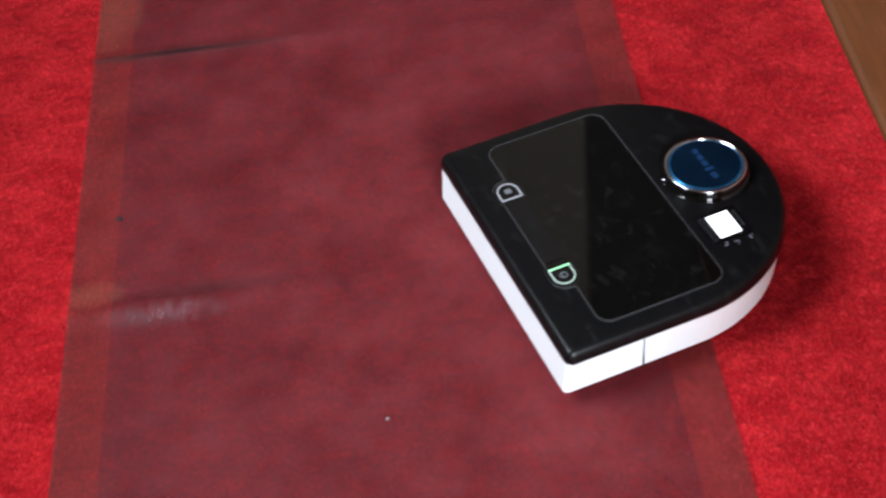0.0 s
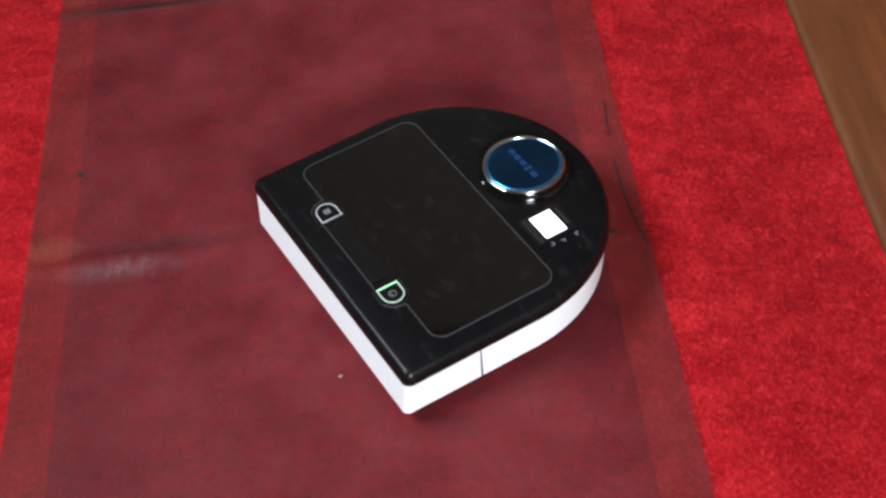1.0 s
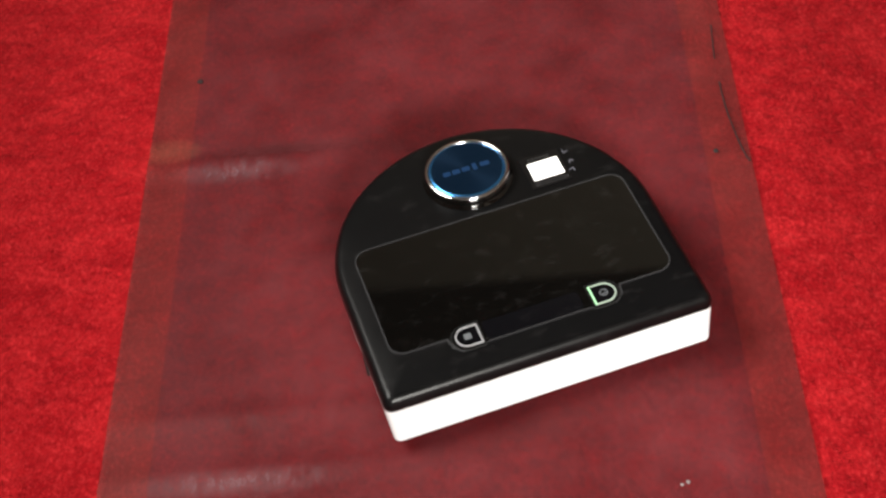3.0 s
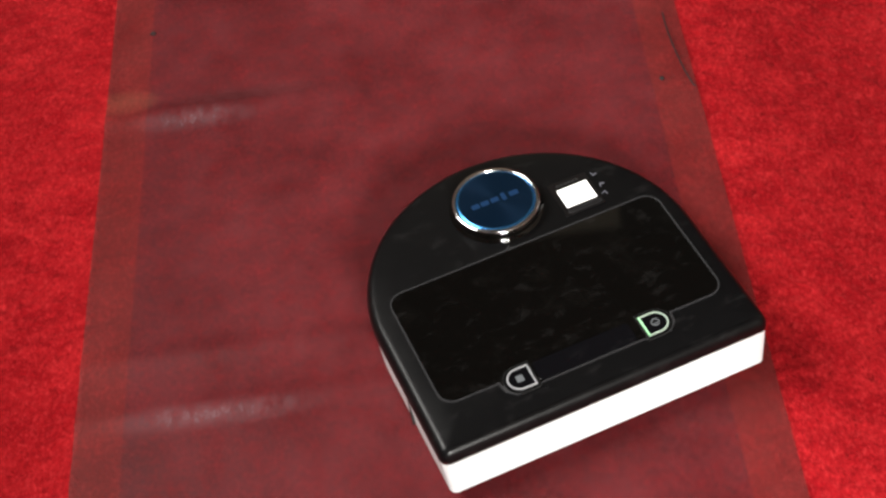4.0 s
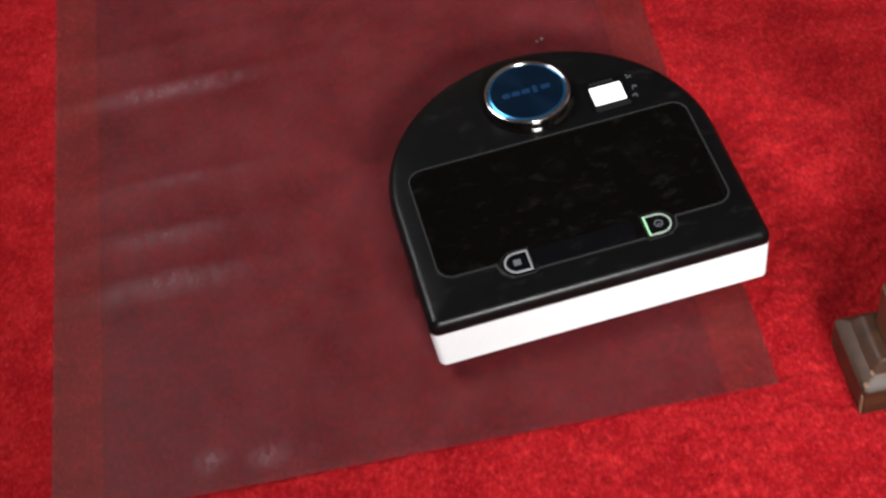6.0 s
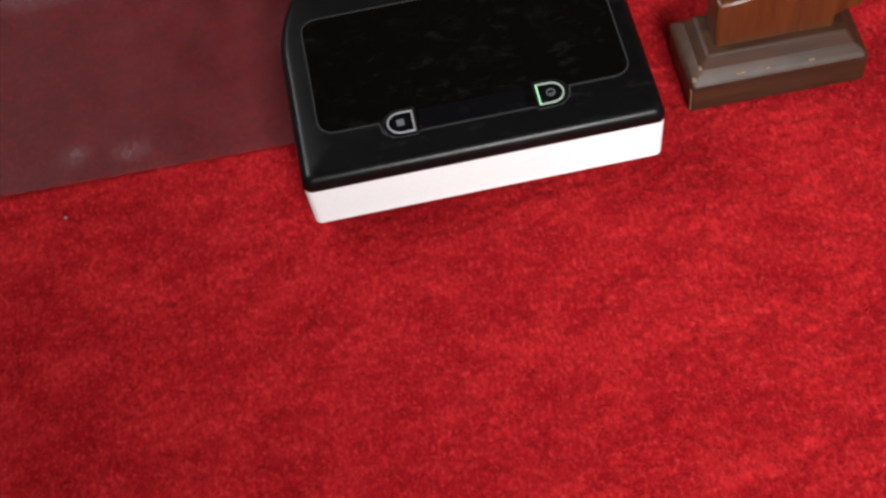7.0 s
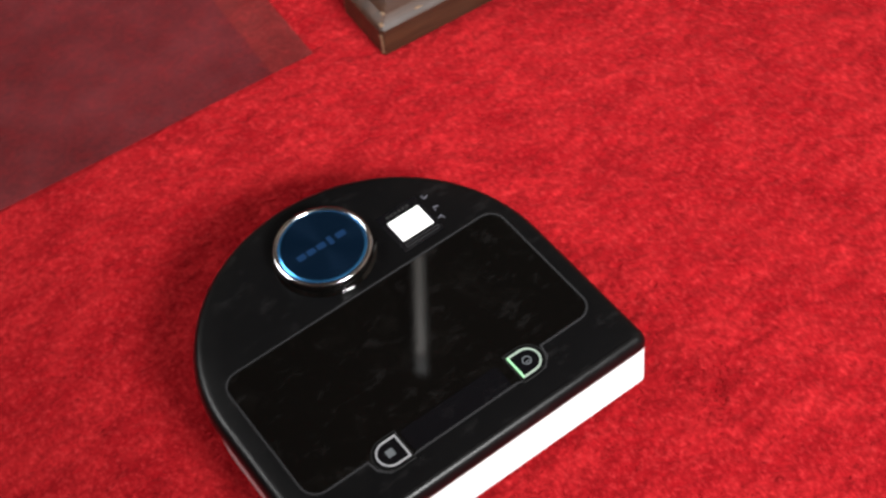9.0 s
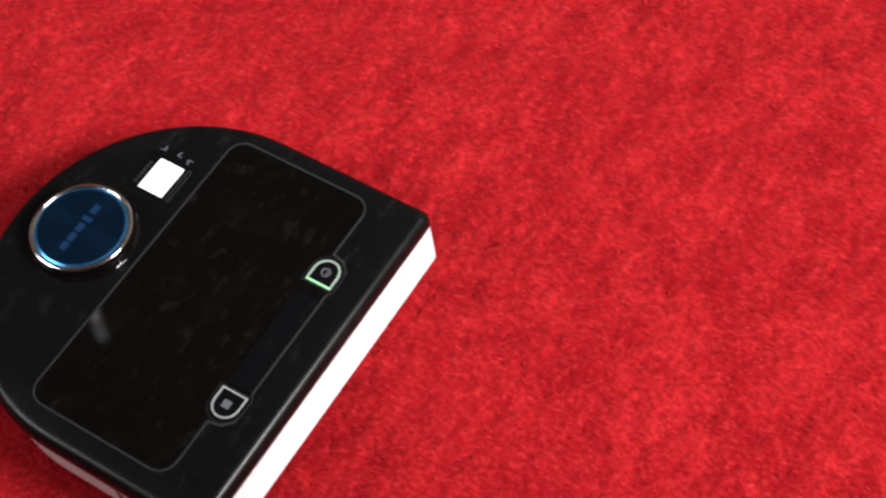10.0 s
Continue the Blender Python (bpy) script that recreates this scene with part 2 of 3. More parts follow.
def prism(points, z0, z1, inset_top=0.0):
    cx = sum(p[0] for p in points) / len(points)
    cy = sum(p[1] for p in points) / len(points)
    top = [(x + (cx - x) * inset_top, y + (cy - y) * inset_top) for x, y in points]
    return loft([[(x, y, z0) for x, y in points], [(x, y, z1) for x, y in top]])


def frame_ring(outer, inner, z0, z1):
    """A flat closed band between two outlines of equal length."""
    rows = [[(x, y, z0) for x, y in outer], [(x, y, z1) for x, y in outer],
            [(x, y, z1) for x, y in inner], [(x, y, z0) for x, y in inner]]
    return loft(rows + rows[:1], caps=False)


def rounded(x0, y0, x1, y1, r, n=6):
    pts = []
    for cx, cy, a in ((x1 - r, y0 + r, -90), (x1 - r, y1 - r, 0), (x0 + r, y1 - r, 90), (x0 + r, y0 + r, 180)):
        for i in range(n + 1):
            b = radians(a + 90 * i / n)
            pts.append((cx + r * math.cos(b), cy + r * math.sin(b)))
    return pts


def shell(half, y0, y1, r, inset=0.0, n=44):
    """The vacuum's outline: a flat front with small corners, straight sides and a half-round back."""
    half, y0, y1, r = half - inset, y0 + inset, y1 - inset, max(r - inset * 0.5, 0.004)
    mid = y1 - half * 0.985
    pts = []
    for i in range(7):
        a = radians(180 + 90 * i / 6)
        pts.append((-half + r + r * math.cos(a), y0 + r + r * math.sin(a)))
    for i in range(7):
        a = radians(270 + 90 * i / 6)
        pts.append((half - r + r * math.cos(a), y0 + r + r * math.sin(a)))
    for i in range(1, 5):
        pts.append((half, y0 + r + (mid - y0 - r) * i / 5))
    for i in range(n + 1):
        a = radians(180 * i / n)
        pts.append((half * math.cos(a), mid + (y1 - mid) * math.sin(a)))
    for i in range(1, 5):
        pts.append((-half, mid + (y0 + r - mid) * i / 5))
    return pts


def at_height(points, z):
    return [(x, y, z) for x, y in points]


def circle(cx, cy, r, n=48):
    return [(cx + r * math.cos(2 * math.pi * i / n), cy + r * math.sin(2 * math.pi * i / n)) for i in range(n)]


def band(outline_low, outline_high, keep, thick_low, thick_high, z0, z1):
    """The pieces of a wall round an outline for which keep(x, y) holds, closed at its ends."""
    idx = [i for i, (x, y) in enumerate(outline_low) if keep(x, y)]
    # start the run after the gap
    n = len(outline_low)
    start = next(i for i in idx if (i - 1) % n not in idx)
    run = [(start + k) % n for k in range(len(idx))]
    bm = bmesh.new()
    rows = []
    for i in run:
        lo, hi, li, hi_in = outline_low[i], outline_high[i], thick_low[i], thick_high[i]
        zm = z0 + 0.0016
        rows.append([bm.verts.new((*li, z0)), bm.verts.new((lo[0] * 0.6 + li[0] * 0.4, lo[1] * 0.6 + li[1] * 0.4, z0)),
                     bm.verts.new((*lo, zm)), bm.verts.new((*hi, z1)), bm.verts.new((*hi_in, z1))])
    for a, b in zip(rows, rows[1:]):
        for j in range(5):
            bm.faces.new((a[j], a[(j + 1) % 5], b[(j + 1) % 5], b[j]))
    bm.faces.new(rows[0])
    bm.faces.new(rows[-1])
    return bm


# ---- the setting ----
def setting():
    bm = bmesh.new()
    bmesh.ops.create_grid(bm, x_segments=40, y_segments=40, size=0.5)
    bmesh.ops.scale(bm, vec=(4.1, 8.4, 1), verts=bm.verts)
    bmesh.ops.translate(bm, vec=(1.0, 0.0, -0.0048), verts=bm.verts)
    tagged(part("floor", bm, CARPET), "bright red cut-pile carpet covering the floor", "carpet", kind="structure")
    tagged(part("ceiling", box(-1.2, -4.3, 4.5, 3.2, 4.3, 4.6), CEILING), "high dark ceiling", "ceiling", kind="structure")
    x0, x1, y0, y1 = -0.95, 3.0, -4.1, 4.1
    # walls towards the daylight, each with an opening
    bm = bmesh.new()
    add_box(bm, x0 - 0.2, y0 - 0.2, -0.05, x0, -0.05, 4.5)
    add_box(bm, x0 - 0.2, 1.05, -0.05, x0, y1 + 0.2, 4.5)
    add_box(bm, x0 - 0.2, -0.05, -0.05, x0, 1.05, 1.07)
    add_box(bm, x0 - 0.2, -0.05, 2.13, x0, 1.05, 4.5)
    tagged(part("wall_west", bm, WALL), "plain wall with a window opening", "wall", kind="structure")
    tagged(part("wall_east", box(x1, y0 - 0.2, -0.05, x1 + 0.2, y1 + 0.2, 4.5), WALL), "plain wall", "wall", kind="structure")
    tagged(part("wall_north", box(x0, y1, -0.05, 0.75, y1 + 0.2, 4.5), PALE_WALL), "plain pale wall", "wall", kind="structure")
    tagged(part("wall_northeast", box(0.75, y1 - 0.05, -0.05, x1, y1 + 0.2, 4.5), DARK_WALL), "plain dark wall", "wall", kind="structure")
    bm = bmesh.new()
    add_box(bm, x0, y0 - 0.2, -0.05, -0.1, y0, 4.5)
    add_box(bm, 1.5, y0 - 0.2, -0.05, x1, y0, 4.5)
    add_box(bm, -0.1, y0 - 0.2, -0.05, 1.5, y0, 2.2)
    add_box(bm, -0.1, y0 - 0.2, 3.2, 1.5, y0, 4.5)
    tagged(part("wall_south", bm, WALL), "plain wall with a high window opening", "wall", kind="structure")
    # added wall stub, out of view, that darkens the floor near the camera
    tagged(part("shade_wall", box(x0, -2.05, -0.05, 0.17, -1.95, 4.5), WALL), "unseen plain wall added to shade the floor on the left", "wall", kind="structure")


def mesh_of(name, co, faces, mat, smooth):
    me = bpy.data.meshes.new(name)
    n, k = faces.shape
    me.vertices.add(len(co))
    me.vertices.foreach_set("co", co.ravel())
    me.loops.add(n * k)
    me.loops.foreach_set("vertex_index", faces.ravel().astype(np.int32))
    me.polygons.add(n)
    me.polygons.foreach_set("loop_start", (np.arange(n) * k).astype(np.int32))
    me.update(calc_edges=True)
    if smooth:
        me.shade_smooth()
    me.materials.append(mat)
    return new(name, me)


def pile():
    """The carpet's tufts where the camera passes, beside and beyond the runner: soft clumps and loose fibres."""
    rng = np.random.default_rng(4)
    step = 0.0036
    xs, ys = np.arange(-0.85, 1.35, step), np.arange(-1.6, 1.5, step)
    gx, gy = np.meshgrid(xs, ys)
    bumps = rng.random(gx.shape)
    for _ in range(1):
        bumps = (2 * bumps + np.roll(bumps, 1, 0) + np.roll(bumps, -1, 0) + np.roll(bumps, 1, 1) + np.roll(bumps, -1, 1)) / 6
    bumps = 0.5 + (bumps - 0.5) * 2.2
    coarse = rng.random((gx.shape[0] // 6 + 2, gx.shape[1] // 6 + 2))
    coarse = np.kron(coarse, np.ones((6, 6)))[:gx.shape[0], :gx.shape[1]]
    for _ in range(4):
        coarse = (coarse + np.roll(coarse, 1, 0) + np.roll(coarse, -1, 0) + np.roll(coarse, 1, 1) + np.roll(coarse, -1, 1)) / 5
    z = -0.0030 + 0.0024 * bumps + 0.0016 * (coarse - 0.5)
    under = (np.abs(gx) < 0.335) & (gy > -0.362)
    z = np.where(under, -0.0034, z)
    jit = rng.uniform(-0.3, 0.3, (2, *gx.shape)) * step
    co = np.stack([gx + jit[0], gy + jit[1], z], 2).reshape(-1, 3)
    ny, nx = gx.shape
    i = (np.arange(ny - 1)[:, None] * nx + np.arange(nx - 1)).ravel()
    quads = np.stack([i, i + 1, i + nx + 1, i + nx], 1)
    tagged(mesh_of("carpet_pile", co, quads, CARPET, True), "short dense bright red carpet pile", "carpet pile", kind="stuff")
    # loose fibres that lean with the nap
    n = 190000
    p = np.stack([rng.uniform(-0.8, 1.3, n), rng.uniform(-1.55, 1.4, n)], 1)
    p = p[~((np.abs(p[:, 0]) < 0.340) & (p[:, 1] > -0.369))]
    n = len(p)
    nap = np.sin(p[:, 0] * 13 + 2 * np.sin(p[:, 1] * 9)) + np.sin(p[:, 1] * 17 + 2 * np.sin(p[:, 0] * 11 + 1))
    turn = -1.5 + nap * 0.3 + rng.normal(0, 0.8, n)
    size = rng.uniform(0.0030, 0.0070, n)
    wide = rng.uniform(0.0009, 0.0018, n)
    dx, dy = np.cos(turn), np.sin(turn)
    co = np.zeros((n, 3, 3))
    co[:, 0] = np.stack([p[:, 0] - dy * wide, p[:, 1] + dx * wide, np.full(n, -0.0022)], 1)
    co[:, 1] = np.stack([p[:, 0] + dy * wide, p[:, 1] - dx * wide, np.full(n, -0.0022)], 1)
    co[:, 2] = np.stack([p[:, 0] + dx * size, p[:, 1] + dy * size, rng.uniform(-0.0010, 0.0004, n)], 1)
    tagged(mesh_of("carpet_fibres", co.reshape(-1, 3), np.arange(n * 3).reshape(-1, 3), PILE, False),
           "loose bright red carpet fibres", "carpet pile", kind="stuff")


def runner_height(x, y):
    """Transverse wrinkles and a slight general waviness of the sheet."""
    z = 0.0012 + 0.0006 * math.sin(9 * y + 2 * x)
    for yc, xc, half, tall, wide, slant in ((1.050, -0.24, 0.30, 0.0040, 0.010, 0.0), (0.600, -0.22, 0.22, 0.0030, 0.014, 0.03),
                                            (0.245, -0.20, 0.20, 0.0026, 0.012, 0.02), (0.178, -0.18, 0.24, 0.0031, 0.014, 0.02),
                                            (0.03, -0.2, 0.18, 0.0020, 0.014, 0.02), (-0.045, -0.2, 0.18, 0.0022, 0.014, 0.02),
                                            (-0.105, -0.2, 0.19, 0.0025, 0.016, 0.02), (0.115, 0.05, 0.16, 0.0012, 0.02, -0.1)):
        d = (y - yc - slant * (x - xc)) / wide
        e = max(0.0, 1 - ((x - xc) / half) ** 2)
        z += tall * math.exp(-d * d) * e
    return z


def runner():
    root = new("floor_runner")
    tagged(root, "dusty translucent dark vinyl runner laid on the red carpet", "floor runner")
    y0, y1, edge, hem = -0.367, 2.4, 0.3388, 0.290

    def strip(name, xa, xb, nx, mat, label):
        bm = bmesh.new()
        ny = 420
        grid = [[bm.verts.new((xa + (xb - xa) * i / nx, y0 - 0.0075 * (xa + (xb - xa) * i / nx) * (1 - j / ny) + (y1 - y0) * j / ny,
                               runner_height(xa + (xb - xa) * i / nx, y0 + (y1 - y0) * j / ny))) for i in range(nx + 1)] for j in range(ny + 1)]
        for j in range(ny):
            for i in range(nx):
                bm.faces.new((grid[j][i], grid[j][i + 1], grid[j + 1][i + 1], grid[j + 1][i]))
        return part(name, bm, mat, root, label, smooth=True)

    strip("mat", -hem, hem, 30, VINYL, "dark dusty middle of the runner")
    strip("hem", -edge, -hem, 4, VINYL_HEM, "clearer reddish border strip")
    strip("hem", hem, edge, 4, VINYL_HEM, "clearer reddish border strip")
    return root


def robot_vacuum():
    root = new("robot_vacuum")
    tagged(root, "black D-shaped robot vacuum with white bumper and blue turret", "robot vacuum")
    half, back = 0.1646, 0.315
    # underside and wheels
    rings = [at_height(shell(half, 0.002, back, 0.014, 0.018), 0.010), at_height(shell(half, 0.002, back, 0.014, 0.012), 0.019)]
    part("underbody", loft(rings), BLACK, root)
    for side in (-1, 1):
        bm = bmesh.new()
        bmesh.ops.create_cone(bm, cap_ends=True, segments=28, radius1=0.032, radius2=0.032, depth=0.02,
                              matrix=Matrix.Translation((side * 0.11, 0.15, 0.032)) @ Matrix.Rotation(math.pi / 2, 4, "Y"))
        part("wheel", bm, RUBBER, root, "black rubber wheel")
    # white bumper in front, white side skirt behind it
    seam = 0.0845
    low, high = shell(half - 0.0030, -0.0015, back - 0.006, 0.007), shell(half, 0.003, back - 0.003, 0.007)
    low_in, high_in = shell(half - 0.0030, -0.0015, back - 0.006, 0.007, 0.012), shell(half, 0.003, back - 0.003, 0.007, 0.012)

    def dense(points):
        # points where the bumper meets the skirt, so that the seam is crisp
        out = []
        n = len(points)
        for i, (x, y) in enumerate(points):
            out.append((x, y))
            x2, y2 = points[(i + 1) % n]
            if abs(x) > 0.13 and min(y, y2) < 0.15 and abs(x - x2) < 0.004 and abs(y - y2) > 0.02:
                for f in (0.25, 0.5, 0.75):
                    out.append((x + (x2 - x) * f, y + (y2 - y) * f))
        return out

    low, high, low_in, high_in = (dense(p) for p in (low, high, low_in, high_in))
    ys = min((p[1] for p in low), key=lambda y: abs(y - seam))
    part("bumper", band(low, high, lambda x, y: y <= ys + 1e-6, low_in, high_in, 0.0152, 0.0600), WHITE, root, "white plastic front bumper")
    part("side_skirt", band(low, high, lambda x, y: y >= ys - 1e-6, low_in, high_in, 0.0152, 0.0600), WHITE, root, "white plastic side skirt")
    for side in (-1, 1):
        x = side * (half - 0.0012)
        part("seam", box(x - 0.0014, ys - 0.0005, 0.0165, x + 0.0014, ys + 0.0005, 0.0598), TRIM, root)
    # black top shell
    rings = []
    for inset, z in ((0.004, 0.056), (-0.0006, 0.0602), (-0.0006, 0.0655), (0.0006, 0.0700), (0.0030, 0.0735), (0.0056, 0.0751), (0.0080, 0.0757), (0.0100, 0.0760), (0.0200, 0.0772), (0.0300, 0.0778)):
        rings.append(at_height(shell(half, 0.002, back, 0.009, inset), z))
    part("top_shell", loft(rings), BLACK, root, "satin black top shell", smooth=True)
    # lid with its trim line
    def lid_outline(i):
        """Rounded at the corners, stepping forward round the buttons."""
        pts = rounded(-0.1425 + i, 0.0480 + i, 0.1455 - i, 0.1890 - i, 0.016 - i)
        tab = [(0.088, 0.048), (0.086, 0.037), (0.078, 0.0295), (0.058, 0.0290), (0.052, 0.0315)]
        tab = [(x - i, y + i) for x, y in tab]
        return [(-x, y) for x, y in tab] + tab[::-1] + pts

    out, inn = lid_outline(0.0), lid_outline(0.0016)
    part("lid_trim", frame_ring(out, inn, 0.0770, 0.0788), LID_TRIM, root, "thin grey trim line round the lid")
    part("dirt_bin_lid", prism(inn, 0.0770, 0.0784), GLOSS, root, "glossy black lid")
    # recessed display bar between the buttons
    part("lcd_bar", prism(rounded(-0.052, 0.0335, 0.046, 0.0560, 0.004), 0.0776, 0.0791), LCD, root, "dark glossy strip between the buttons")
    part("front_ridge", prism(rounded(-0.152, 0.0084, 0.152, 0.0092, 0.0003, 2), 0.0745, 0.0760), BLACK, root)

    def d_shape(cx, cy, w, h, way, n=10):
        """Flat towards the middle of the vacuum, round away from it."""
        pts = [(cx - way * w * 0.5, cy - h / 2)]
        r = h / 2
        for i in range(n + 1):
            a = radians(-90 + 180 * i / n)
            pts.append((cx + way * (w * 0.5 - r + r * math.cos(a)), cy + r * math.sin(a)))
        pts.append((cx - way * w * 0.5, cy + h / 2))
        return pts if way > 0 else pts[::-1]

    for way, cx, ring_mat, label in ((-1, -0.0685, RING, "pale grey ring round a stop button"), (1, 0.0690, RING_PALE, "pale greenish ring round the home button")):
        part("button_bezel", prism(d_shape(cx + way * 0.001, 0.0440, 0.0295, 0.0300, way), 0.0776, 0.0792), BLACK, root)
        part("bezel_rim", frame_ring(d_shape(cx + way * 0.001, 0.0440, 0.0305, 0.0310, way), d_shape(cx + way * 0.001, 0.0440, 0.0295, 0.0300, way), 0.0778, 0.0793), TRIM, root)
        b = part("button", prism(d_shape(cx, 0.0440, 0.0215, 0.0205, way), 0.0780, 0.0798, 0.04), LCD, root, "black push button")
        r = part("button_ring", frame_ring(d_shape(cx, 0.0440, 0.0245, 0.0240, way), d_shape(cx, 0.0440, 0.0217, 0.0211, way), 0.0785, 0.0801),
                 ring_mat, b, label)
        if way < 0:
            part("icon", prism(rounded(cx - 0.0035, 0.0405, cx + 0.0035, 0.0475, 0.0008, 2), 0.0795, 0.0803), ICON, b)
        else:
            part("lit_edge", box(cx - 0.01235, 0.0325, 0.0790, cx - 0.0108, 0.0555, 0.0804), RING_GREEN, b, "green lit edge")
            part("icon", frame_ring(circle(cx, 0.044, 0.0042, 14), circle(cx, 0.044, 0.0032, 14), 0.0795, 0.0803), ICON, b)
            part("icon", box(cx - 0.002, 0.0425, 0.0795, cx + 0.002, 0.0433, 0.0803), ICON, b)
    # turret
    cy = 0.2435
    prof = [(0.0475, 0.0770), (0.0465, 0.0785), (0.0444, 0.0798), (0.0434, 0.0825), (0.0430, 0.0884)]
    turret = part("turret", loft([at_height(circle(0, cy, r, 56), z) for r, z in prof]), GLOSS, root, "glossy black laser turret base", smooth=True)
    prof = [(0.0424, 0.0880), (0.0434, 0.0885), (0.0436, 0.0896), (0.0430, 0.0904), (0.0412, 0.0907), (0.0402, 0.0905), (0.0396, 0.0892)]
    part("rim", loft([at_height(circle(0, cy, r, 64), z) for r, z in prof], caps=False), CHROME, turret, "bright chrome rim", smooth=True)
    prof = [(0.0400, 0.0890), (0.0393, 0.0895), (0.0378, 0.0904), (0.0368, 0.0906), (0.0366, 0.0898)]
    part("blue_glint_ring", loft([at_height(circle(0, cy, r, 64), z) for r, z in prof], caps=False), BLUE_GLINT, turret, "blue bevel of the disc, coloured brighter for the light on it", smooth=True)
    part("disc", prism(circle(0, cy, 0.0370, 64), 0.0860, 0.0906), BLUE, turret, "dark blue metallic disc")
    for x, w, h in ((-0.0215, 0.0080, 0.0060), (-0.0115, 0.0085, 0.0060), (-0.0010, 0.0085, 0.0060), (0.0085, 0.0045, 0.0095), (0.0195, 0.0095, 0.0060)):
        part("mark", prism(rounded(x - w / 2, cy - h / 2, x + w / 2, cy + h / 2, 0.0012, 3), 0.0902, 0.0909), BLUE_MARK, turret)
    # one small chrome dot low on the turret's front
    for x, y in ((-0.008, cy - 0.0455),):
        bm = bmesh.new()
        bmesh.ops.create_uvsphere(bm, u_segments=10, v_segments=6, radius=0.0017, matrix=Matrix.Translation((x, y, 0.0806)))
        part("chrome_dot", bm, CHROME, turret, smooth=True)
    # small lit screen with its bezel and printed marks
    z = 0.0780
    screen = part("screen_bezel", prism(rounded(0.0560, 0.1985, 0.0985, 0.2450, 0.0015, 3), 0.0770, z + 0.0006), LCD, root, "dark bezel of the small screen")
    part("screen", prism(rounded(0.0615, 0.2092, 0.0943, 0.2340, 0.0006, 2), z, z + 0.0012), SCREEN, screen, "blank white lit screen")
    part("slot", frame_ring(rounded(0.0605, 0.2015, 0.0960, 0.2055, 0.0012, 3), rounded(0.0613, 0.2023, 0.0952, 0.2047, 0.0008, 3), z, z + 0.0010), LID_TRIM, screen)
    for i in range(6):
        part("print_bar", box(0.064 + i * 0.0042, 0.2380, z, 0.067 + i * 0.0042, 0.2412, z + 0.0009), TRIM, screen)
    for x, y, turn in ((0.1035, 0.2365, 60), (0.1045, 0.2240, -60), (0.1045, 0.2125, -120)):
        for bend in (-38, 38):
            bm = box(0, -0.00035, 0, 0.0046, 0.00035, 0.0008)
            bm.transform(pose(x, y, z - 0.0001, 0, 0, turn + bend))
            part("print_bar", bm, MARK, root)
    return root


def bench():
    root = new("wooden_bench")
    tagged(root, "brown wooden bench with scrolled end legs on moulded plinths", "bench")
    # seat with rounded edges
    seat = part("seat", box(0.415, -0.405, 0.406, 0.600, 1.75, 0.420), SEAT_WOOD, root, "smooth brown wooden seat board")
    soften(seat, 0.006, 4)

    def leg(y_mid, name):
        y_front, y_back = y_mid - 0.017, y_mid + 0.017
        xl, xr = 0.425, 0.538
        xm = (xl + xr) / 2
        left, right = [(xl, 0.055), (xl, 0.112)], [(xr, 0.055), (xr, 0.070)]
        # a C-shaped scroll between the foot and the upper block
        for i in range(1, 30):
            a = radians(-90 + 180 * i / 30)
            left.append((xl + 0.088 * math.cos(a) ** 0.85, 0.198 + 0.086 * math.sin(a)))
            right.append((xr + 0.062 * math.cos(a) ** 0.9, 0.195 + 0.122 * math.sin(a)))
        left += [(xl, 0.284), (xl, 0.407)]
        right += [(xr, 0.320), (xr, 0.407)]
        pts = left + right[::-1]
        bm = loft([[(x, y_back, z) for x, z in pts], [(x, y_front, z) for x, z in pts]])
        p = part(name, bm, BROWN, root, "orange-brown scrolled leg board")
        soften(crease(p), 0.0030, 2)
        bm = loft([[(x, y, z) for x, y in rounded(0.4815 - hx, y_mid - hy, 0.4815 + hx, y_mid + hy, 0.003, 2)]
                   for hx, hy, z in ((0.0845, 0.0415, 0.0), (0.0845, 0.0415, 0.034), (0.081, 0.038, 0.039),
                                     (0.074, 0.031, 0.045), (0.069, 0.027, 0.054), (0.066, 0.025, 0.058))])
        q = part("plinth", bm, PLINTH_WOOD, root, "worn dark moulded plinth with pale chipped edges")
        soften(crease(q, 18), 0.002, 2)

        # pale worn slivers along the plinth's corner and front edge
        for x, z, dx, dz in ((0.3972, 0.017, 0.0006, 0.013), (0.4010, 0.0395, 0.0022, 0.0014), (0.4080, 0.0460, 0.0016, 0.0012),
                             (0.4450, 0.0395, 0.0040, 0.0008), (0.4700, 0.0393, 0.0025, 0.0010), (0.5120, 0.0396, 0.0030, 0.0008)):
            depth = 0.0415 if z < 0.03 else 0.0378 if z < 0.042 else 0.0305
            bm = box(x - dx, y_mid - depth - 0.0008, z - dz, x + dx, y_mid - depth + 0.004, z + dz)
            soften(part("worn_chip", bm, CHIP, q), 0.0005, 1)

    leg(-0.377, "leg")
    leg(1.55, "leg")
    return root


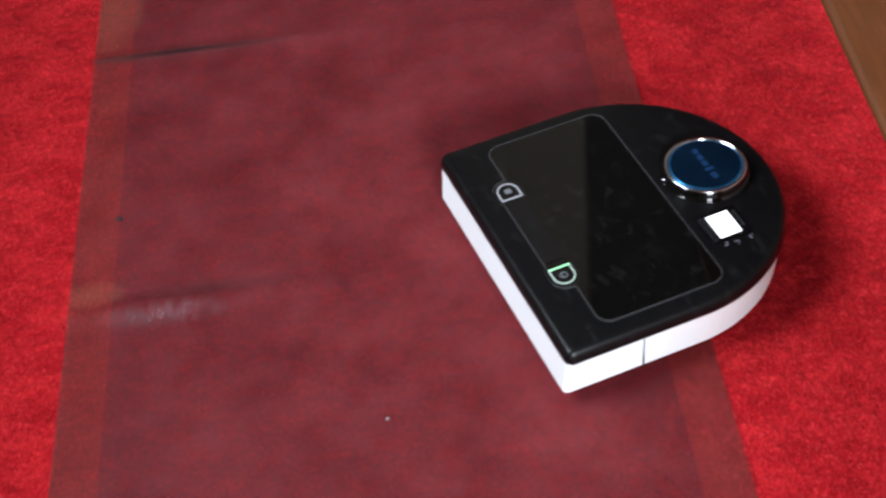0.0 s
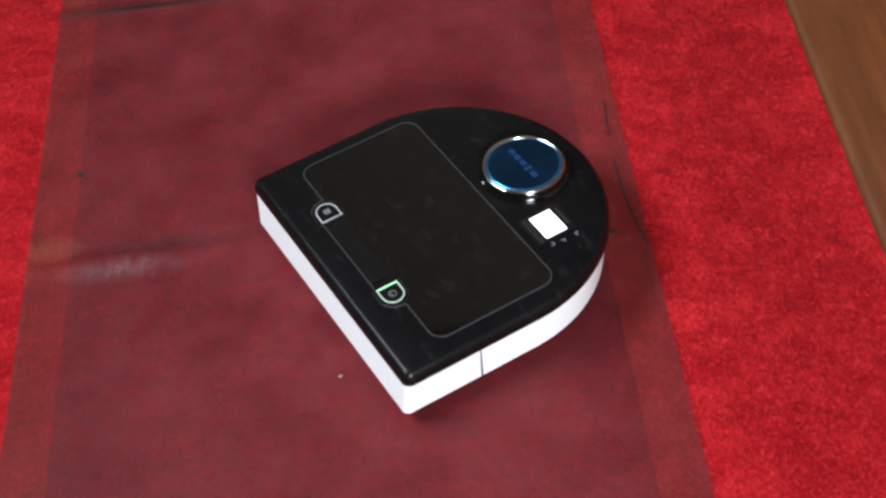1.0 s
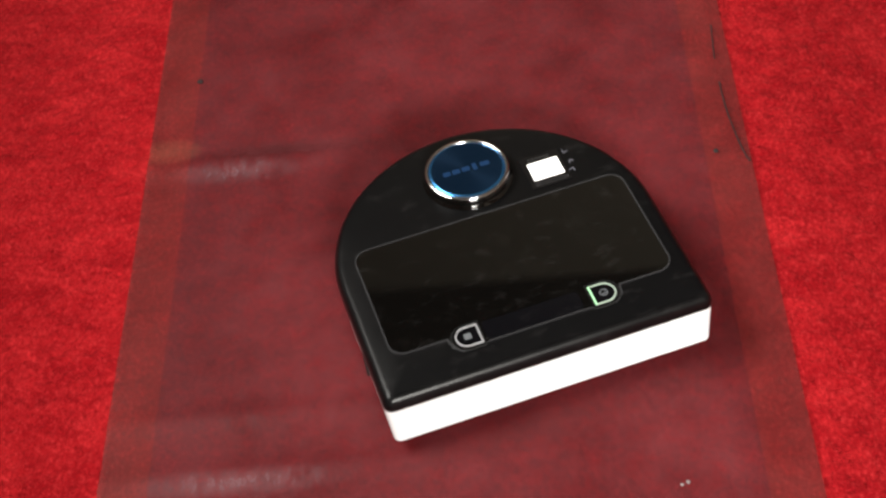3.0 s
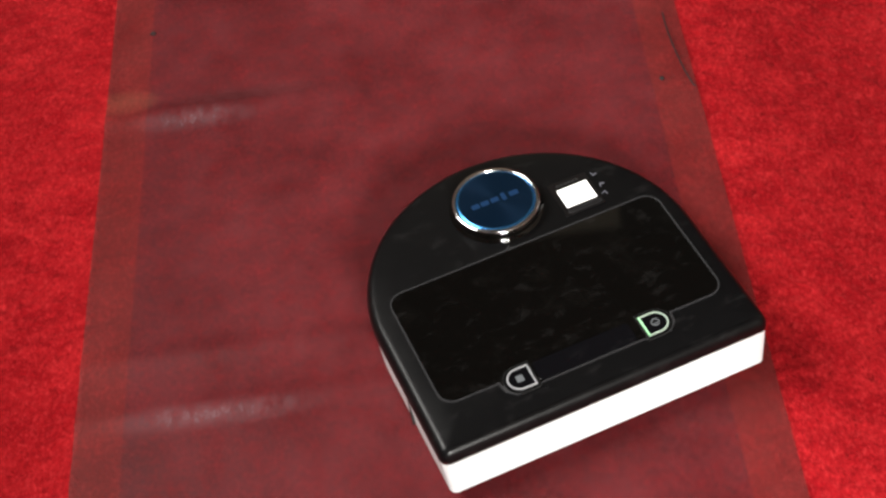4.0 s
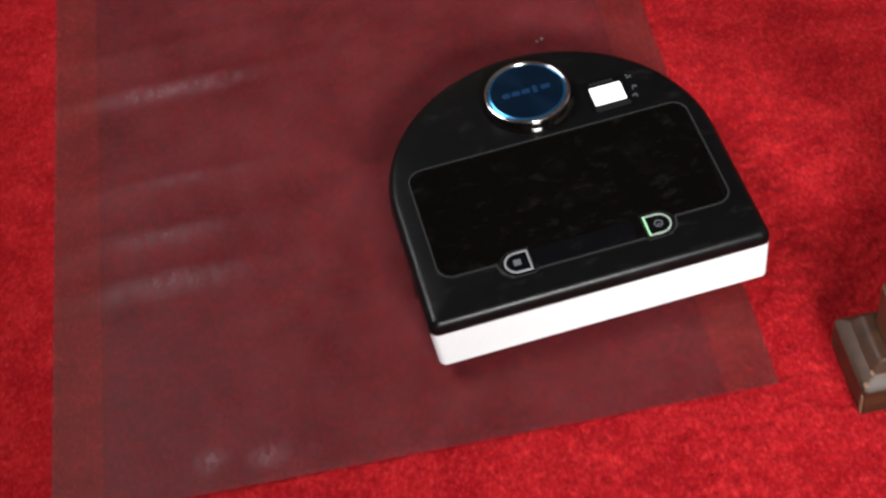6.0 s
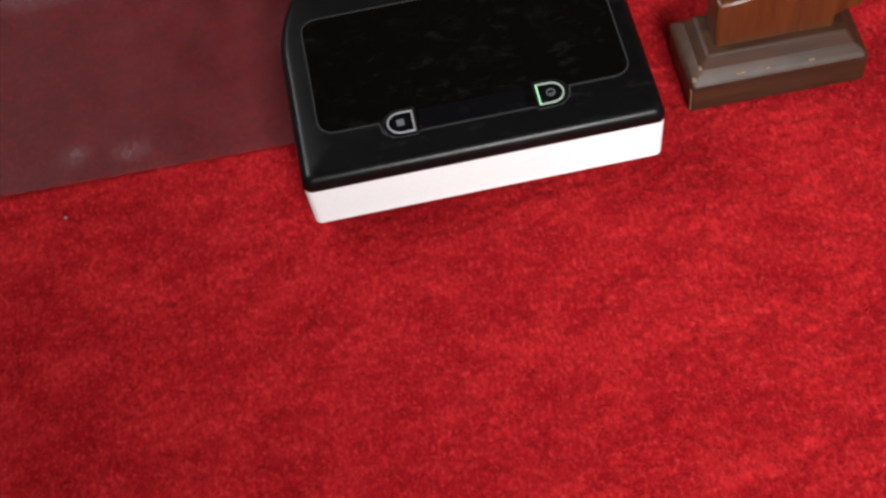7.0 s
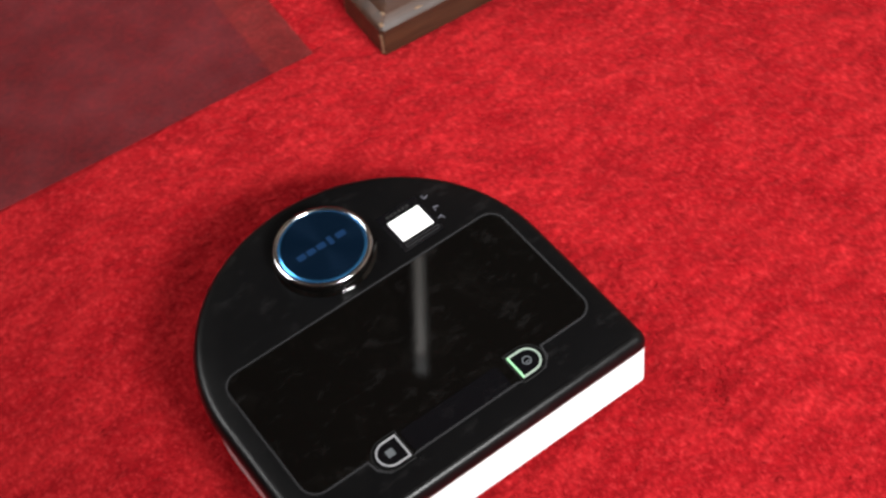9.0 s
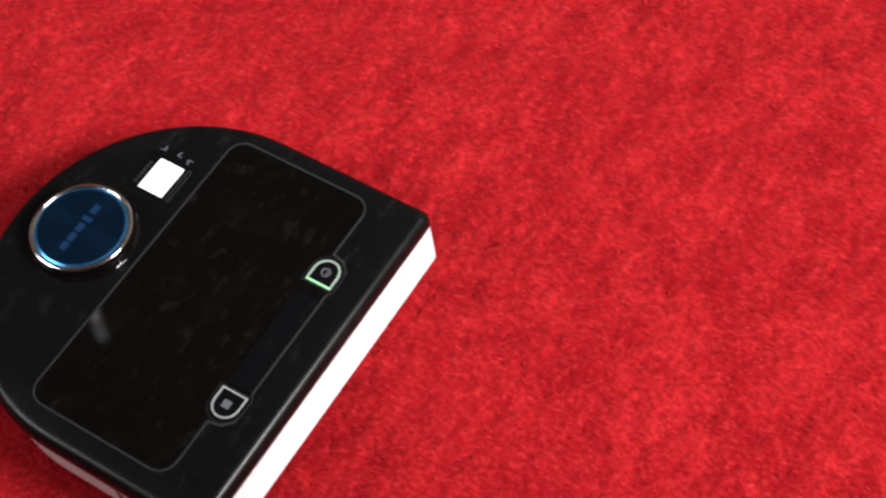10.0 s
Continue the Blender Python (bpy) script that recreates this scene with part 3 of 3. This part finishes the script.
def ceiling_tube():
    """A slim tube light under the ceiling, which the glossy lid mirrors."""
    root = new("tube_light")
    tagged(root, "slim white tube light under the dark ceiling", "ceiling light")
    root.matrix_world = pose(1.54, 2.09, 4.5, 0, 0, 59)
    soften(part("housing", box(-0.42, -0.024, -0.05, 0.42, 0.024, 0.0), WHITE, root, "white metal housing"), 0.006, 2)
    bm = bmesh.new()
    bmesh.ops.create_cone(bm, cap_ends=True, segments=16, radius1=0.014, radius2=0.014, depth=0.78,
                          matrix=Matrix.Translation((0, 0, -0.068)) @ Matrix.Rotation(math.pi / 2, 4, "Y"))
    part("tube", bm, TUBE, root, "dimly lit white tube", smooth=True)
    for x in (-0.39, 0.39):
        part("holder", box(x - 0.012, -0.018, -0.084, x + 0.012, 0.018, -0.048), WHITE, root)
    return root


def crumbs():
    rng = random.Random(3)
    for x, y, r, mat, label in ((-0.2893, 0.7449, 0.0035, CRUMB, "dark crumb on the runner"), (0.302, 0.5557, 0.003, CRUMB, "dark crumb on the runner"),
                                (0.0, 0.403, 0.0022, FLUFF, "pale speck of fluff on the runner"), (0.218, 0.133, 0.0022, FLUFF, "pale speck of fluff on the runner"),
                                (0.212, 0.131, 0.0018, FLUFF, "pale speck of fluff on the runner"), (-0.20, -0.405, 0.002, FLUFF, "pale speck of fluff on the carpet")):
        bm = bmesh.new()
        bmesh.ops.create_icosphere(bm, subdivisions=2, radius=r)
        for v in bm.verts:
            v.co *= rng.uniform(0.7, 1.25)
            v.co.z *= 0.45
        base = runner_height(x, y) if y > -0.36 else 0.002
        bmesh.ops.translate(bm, vec=(x, y, base + r * 0.3), verts=bm.verts)
        tagged(part("crumb", bm, mat, smooth=True), label, "crumb")
    # dark thread lying along the edge of the runner
    cu = bpy.data.curves.new("thread", "CURVE")
    cu.dimensions, cu.bevel_depth, cu.bevel_resolution = "3D", 0.0009, 2
    for pts in ([(0.3255, 0.765), (0.3235, 0.735), (0.3215, 0.705)], [(0.3215, 0.665), (0.322, 0.635), (0.326, 0.590), (0.3335, 0.545), (0.336, 0.536)]):
        s = cu.splines.new("BEZIER")
        s.bezier_points.add(len(pts) - 1)
        for b, (x, y) in zip(s.bezier_points, pts):
            b.co = (x, y, runner_height(x, y) + 0.001)
            b.handle_left_type = b.handle_right_type = "AUTO"
    cu.materials.append(CRUMB)
    tagged(new("thread", cu), "thin dark thread lying on the runner border", "thread")


setting()
ceiling_tube()
runner()
bench()
vacuum = robot_vacuum()
crumbs()
pile()

# the vacuum's way: seconds, x, y, turn
VACUUM_ROWS = [
    (0, 0.1318, 0.5465, -73.05),
    (0.5, 0.0389, 0.5269, -76.24),
    (1, -0.0069, 0.4770, -63.87),
    (1.5, -0.0162, 0.4101, -42.92),
    (2, 0.0063, 0.3425, -21.20),
    (2.5, 0.0511, 0.2868, -0.10),
    (3, 0.1043, 0.2379, 17.20),
    (3.2, 0.1257, 0.2156, 22.03),
    (4.3, 0.1791, 0.0384, 15.21),
    (4.5, 0.1762, 0.0061, 11.96),
    (5, 0.1862, -0.0814, 8.96),
    (5.2, 0.1918, -0.1242, 8.69),
    (6.3, 0.1989, -0.3291, 3.25),
    (6.5, 0.1978, -0.3696, 1.83),
    (7, 0.1947, -0.4743, 0.90),
    (7.5, 0.1999, -0.5877, 1.23),
    (8, 0.2186, -0.6950, 4.58),
    (8.5, 0.2155, -0.8136, 4.32),
    (9, 0.2136, -0.9023, 3.59),
    (9.5, 0.2157, -0.9794, 4.62),
    (10, 0.2149, -1.0419, 3.43),
]


def motions():
    walk(vacuum, [(t, pose(x, y, 0.0015, 0, 0, a)) for t, x, y, a in VACUUM_ROWS])


motions()
